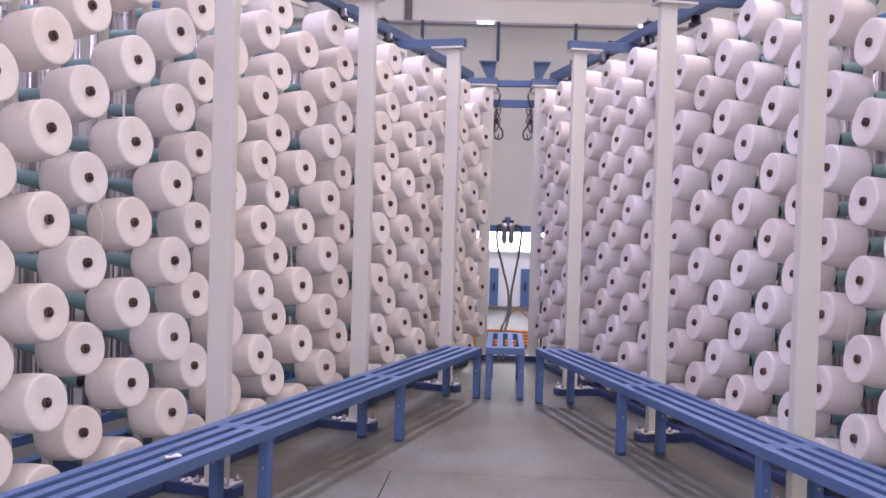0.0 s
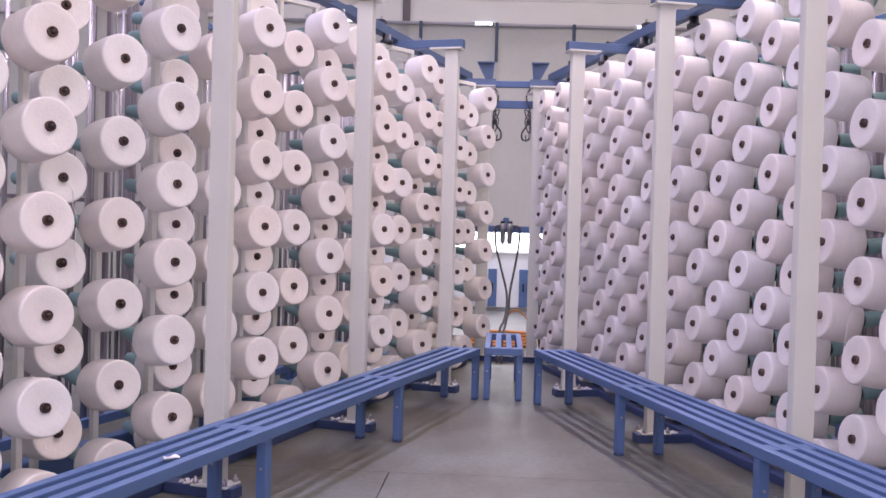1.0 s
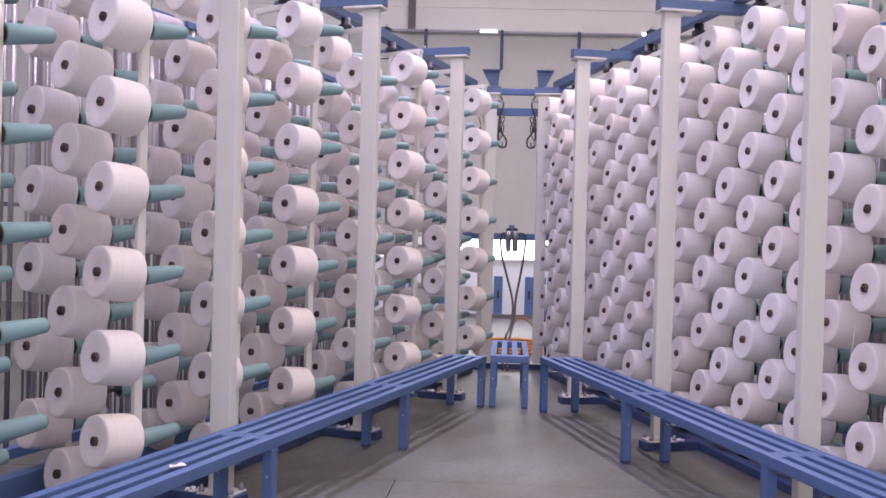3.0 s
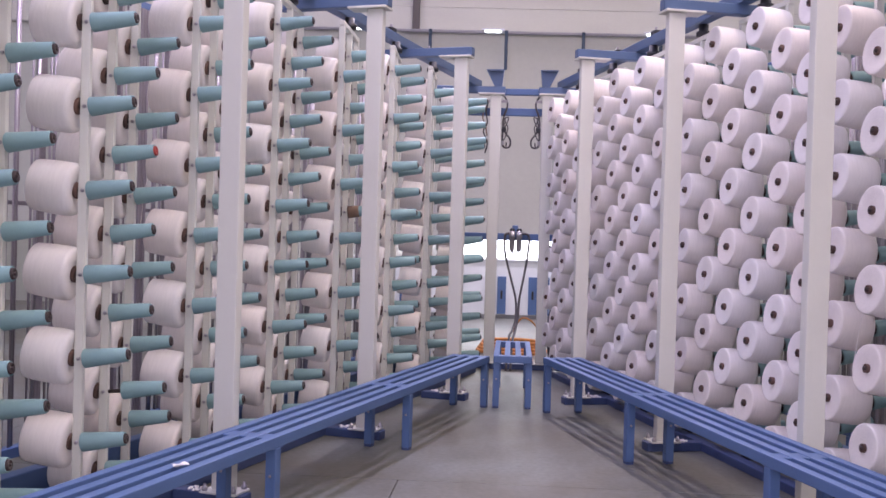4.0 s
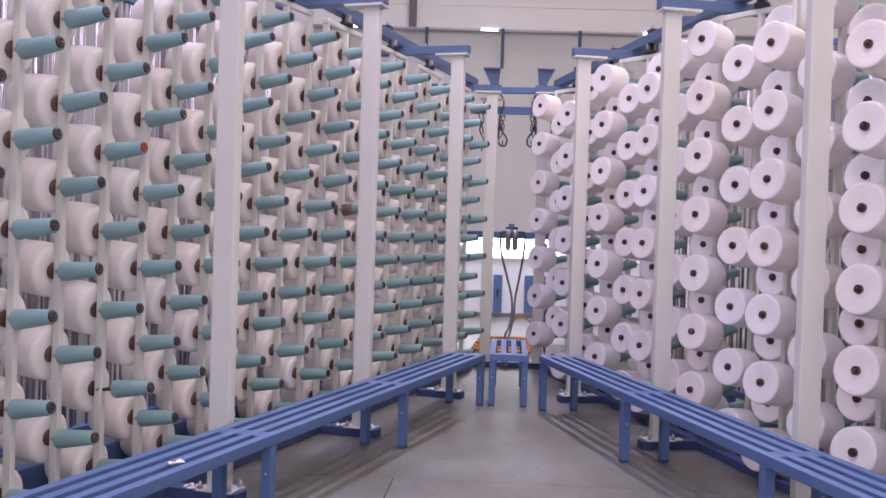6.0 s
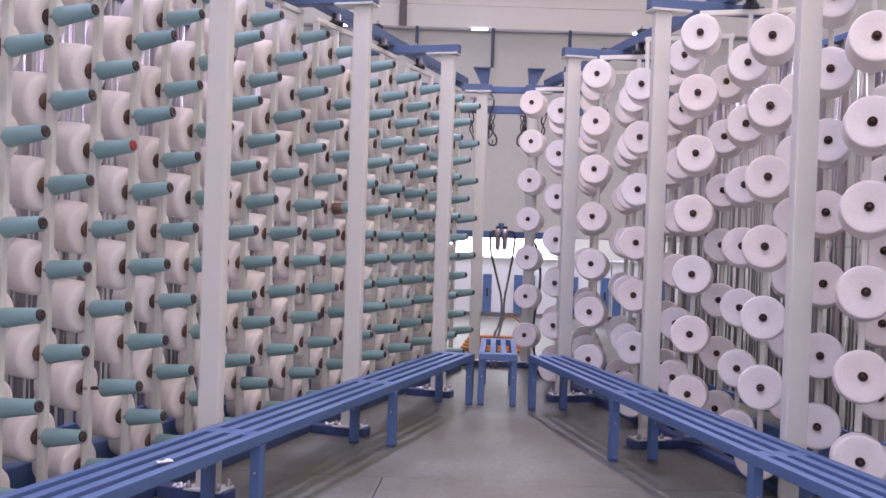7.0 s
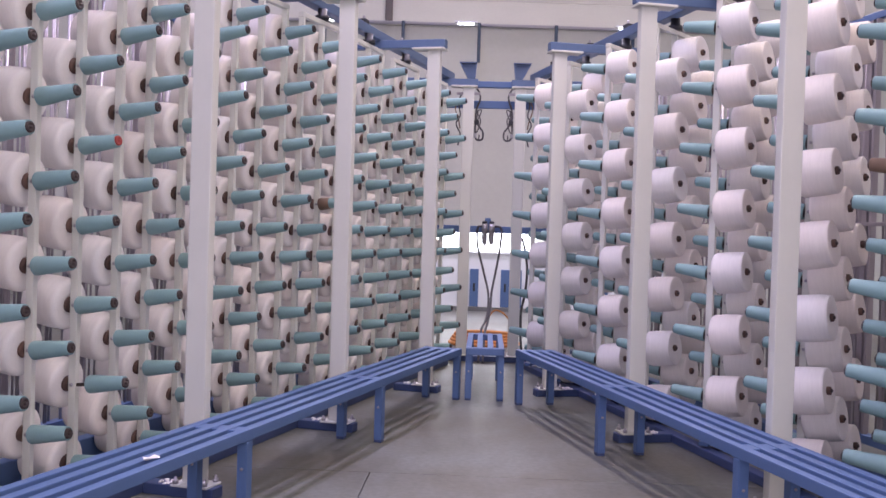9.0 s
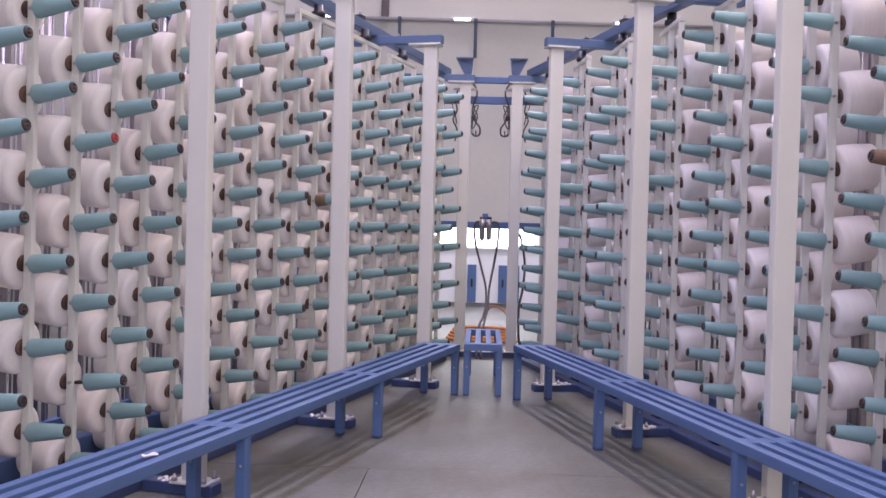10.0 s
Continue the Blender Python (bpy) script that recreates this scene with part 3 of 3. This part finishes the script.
def cable_bundle(x, turn):
    """Thin cables leaving the arm, tangled halfway, with loose loops below."""
    root = new("cable_bundle")
    runs = (([(0.06, 2.52), (0.10, 2.46), (0.105, 2.40), (0.075, 2.31), (0.07, 2.22), (0.10, 2.16), (0.14, 2.10), (0.135, 2.04), (0.09, 2.03), (0.065, 2.07)], 0.0085),
            ([(0.07, 2.33), (0.09, 2.27), (0.115, 2.21), (0.095, 2.13), (0.07, 2.10), (0.075, 2.20), (0.09, 2.30)], 0.006),
            ([(0.08, 2.30), (0.12, 2.31), (0.10, 2.24), (0.065, 2.18), (0.07, 2.05), (0.10, 2.04), (0.105, 2.08)], 0.006),
            ([(-0.07, 2.46), (-0.09, 2.36), (-0.075, 2.26), (-0.11, 2.18), (-0.07, 2.08), (-0.09, 1.98)], 0.007),
            ([(-0.075, 2.44), (-0.12, 2.33), (-0.09, 2.22), (-0.075, 2.14)], 0.006))
    for k, (points, r) in enumerate(runs):
        pipe([(x + turn * p, 9.32 + 0.012 * (k + (i % 2)), q) for i, (p, q) in enumerate(points)], r, "cable", HOSE if k != 4 else BROWN, root)
    part("clamp", box(bmesh.new(), x + turn * 0.08 - 0.022, x + turn * 0.08 + 0.022, 9.30, 9.36, 2.17, 2.215, 0.008), BLACK, root, "black cable clamp")
    part("plug", box(bmesh.new(), x + turn * 0.07 - 0.014, x + turn * 0.07 + 0.014, 9.30, 9.34, 2.05, 2.09, 0.006), GREY, root, "grey plug")
    part("strap", box(bmesh.new(), x - 0.11, x + 0.11, 9.305, 9.315, 2.44, 2.465, 0.002), DARKSTEEL, root)
    return tagged(root, "tangled dark cables hanging beside the gate post", "cables", "cable bundles of the gate")


cable_bundle(-0.212, 1)
cable_bundle(0.262, -1)
drop = pipe([(0.318, 9.30, 1.14), (0.35, 9.32, 1.02), (0.375, 9.33, 0.84), (0.36, 9.32, 0.62), (0.33, 9.32, 0.45), (0.335, 9.34, 0.20), (0.36, 9.38, 0.012)], 0.011, "hanging_hose", HOSE)
tagged(drop, "dark rubber hose hanging down beside the gate post", "hose")

# ---- air unit with its hoses ----
unit = new("air_unit")
part("rail", box(bmesh.new(), -0.62, 0.62, 9.70, 9.74, 1.175, 1.242, 0.005), BLUE, unit, "blue steel rail")
part("bracket", box(bmesh.new(), -0.028, 0.028, 9.655, 9.70, 1.20, 1.32, 0.006), BLUE, unit)
for x in (-0.028, 0.038):
    bowl = part("bowl", lathe(bmesh.new(), [(0, -0.2), (0.014, -0.2), (0.02, -0.19), (0.026, -0.17), (0.026, -0.07), (0.03, -0.065), (0.03, 0.0), (0, 0)], 14), STEEL, unit, "grey metal filter bowl", pose(x, 9.66, 1.265))
    part("cap", lathe(bmesh.new(), [(0, 0), (0.024, 0), (0.024, 0.02), (0.012, 0.025), (0, 0.025)], 12), BLACK, bowl)
pipe([(-0.05, 9.66, 1.24), (-0.095, 9.66, 1.22), (-0.09, 9.65, 1.05), (-0.03, 9.6, 0.82), (0.022, 9.5, 0.62), (0.026, 9.4, 0.46), (0.0, 9.25, 0.36), (-0.03, 9.05, 0.30), (-0.05, 8.9, 0.03)], 0.011, "hose", HOSE, unit, "grey rubber hose")
pipe([(0.06, 9.66, 1.24), (0.13, 9.66, 1.22), (0.125, 9.65, 1.05), (0.09, 9.6, 0.82), (0.055, 9.5, 0.62), (0.046, 9.4, 0.46), (0.02, 9.25, 0.34), (0.0, 9.05, 0.26), (-0.01, 8.9, 0.03)], 0.011, "hose", HOSE, unit, "grey rubber hose")
for x in (-0.6, 0.6):
    part("post", box(bmesh.new(), x - 0.02, x + 0.02, 9.70, 9.74, 0, 1.175, 0.004), CREAM, unit)
tagged(unit, "compressed-air filter unit on a blue rail with hanging hoses", "air unit")
coil = new("orange_hose")
for k in range(4):
    ring = [(0.0 + (0.36 - 0.02 * k) * math.cos(a), 10.6 + (0.30 - 0.02 * k) * math.sin(a), 0.022 + 0.030 * k) for a in (2 * math.pi * i / 14 for i in range(15))]
    pipe(ring, 0.02, "loop", ORANGE, coil, steps=4)
pipe([(0.0, 10.3, 0.12), (0.03, 10.2, 0.30), (0.10, 10.15, 0.40), (0.20, 10.15, 0.36), (0.30, 10.2, 0.22), (0.33, 10.5, 0.1)], 0.008, "loop", ORANGE, coil)
tagged(coil, "coiled orange hose lying on the floor behind the gate", "hose")

# ---- scrap paper on the bench ----
bm = bmesh.new()
bmesh.ops.create_grid(bm, x_segments=6, y_segments=5, size=0.022)
for v in bm.verts:
    v.co.z = 0.006 + 0.012 * (noise.noise(v.co * 40) + 0.3)
    v.co.x *= 1.25
    v.co.y *= 0.6 + 0.3 * noise.noise(v.co * 25)
solid = bmesh.ops.solidify(bm, geom=bm.faces[:], thickness=0.002)
low = min(v.co.z for v in bm.verts)
for v in bm.verts:
    v.co.z -= low
p = wing(-1, -2.405, 0.30)
tagged(part("paper_scrap", bm, PAPER, m=pose(p.x, p.y, 0.3582, 0, 0, 40)), "crumpled scrap of white paper lying on the bench", "paper")

# ---- what moves ----
LEFT = [(0.0, 7.0), (0.2, 9.3), (0.6, 15.1), (1.0, 23.5), (1.4, 35.2), (1.8, 50.4), (2.2, 68.9), (2.6, 89.4), (3.0, 111.2), (3.5, 139.2), (3.9, 160.4),
        (4.2, 174.9), (4.5, 183.1), (10.0, 183.1)]
RIGHT = [(0.0, -0.9), (4.5, -0.8), (4.8, 0.5), (5.2, 4.4), (5.6, 13.1), (6.1, 28.2), (6.6, 45.4), (7.0, 59.4), (7.6, 82.4), (8.2, 104.2), (8.8, 125.6),
         (9.4, 146.5), (9.7, 158.4), (10.0, 170.4)]


def motions():
    for ob, side, p, rest, before, after in FRAMES:
        rows = LEFT if side < 0 else RIGHT
        a0, a1 = rows[0][1], rows[-1][1]
        walk(ob, [(t, pose(p.x, p.y, 0, 0, 0, rest + side * (a + before + (after - before) * (a - a0) / (a1 - a0)))) for t, a in rows])


motions()
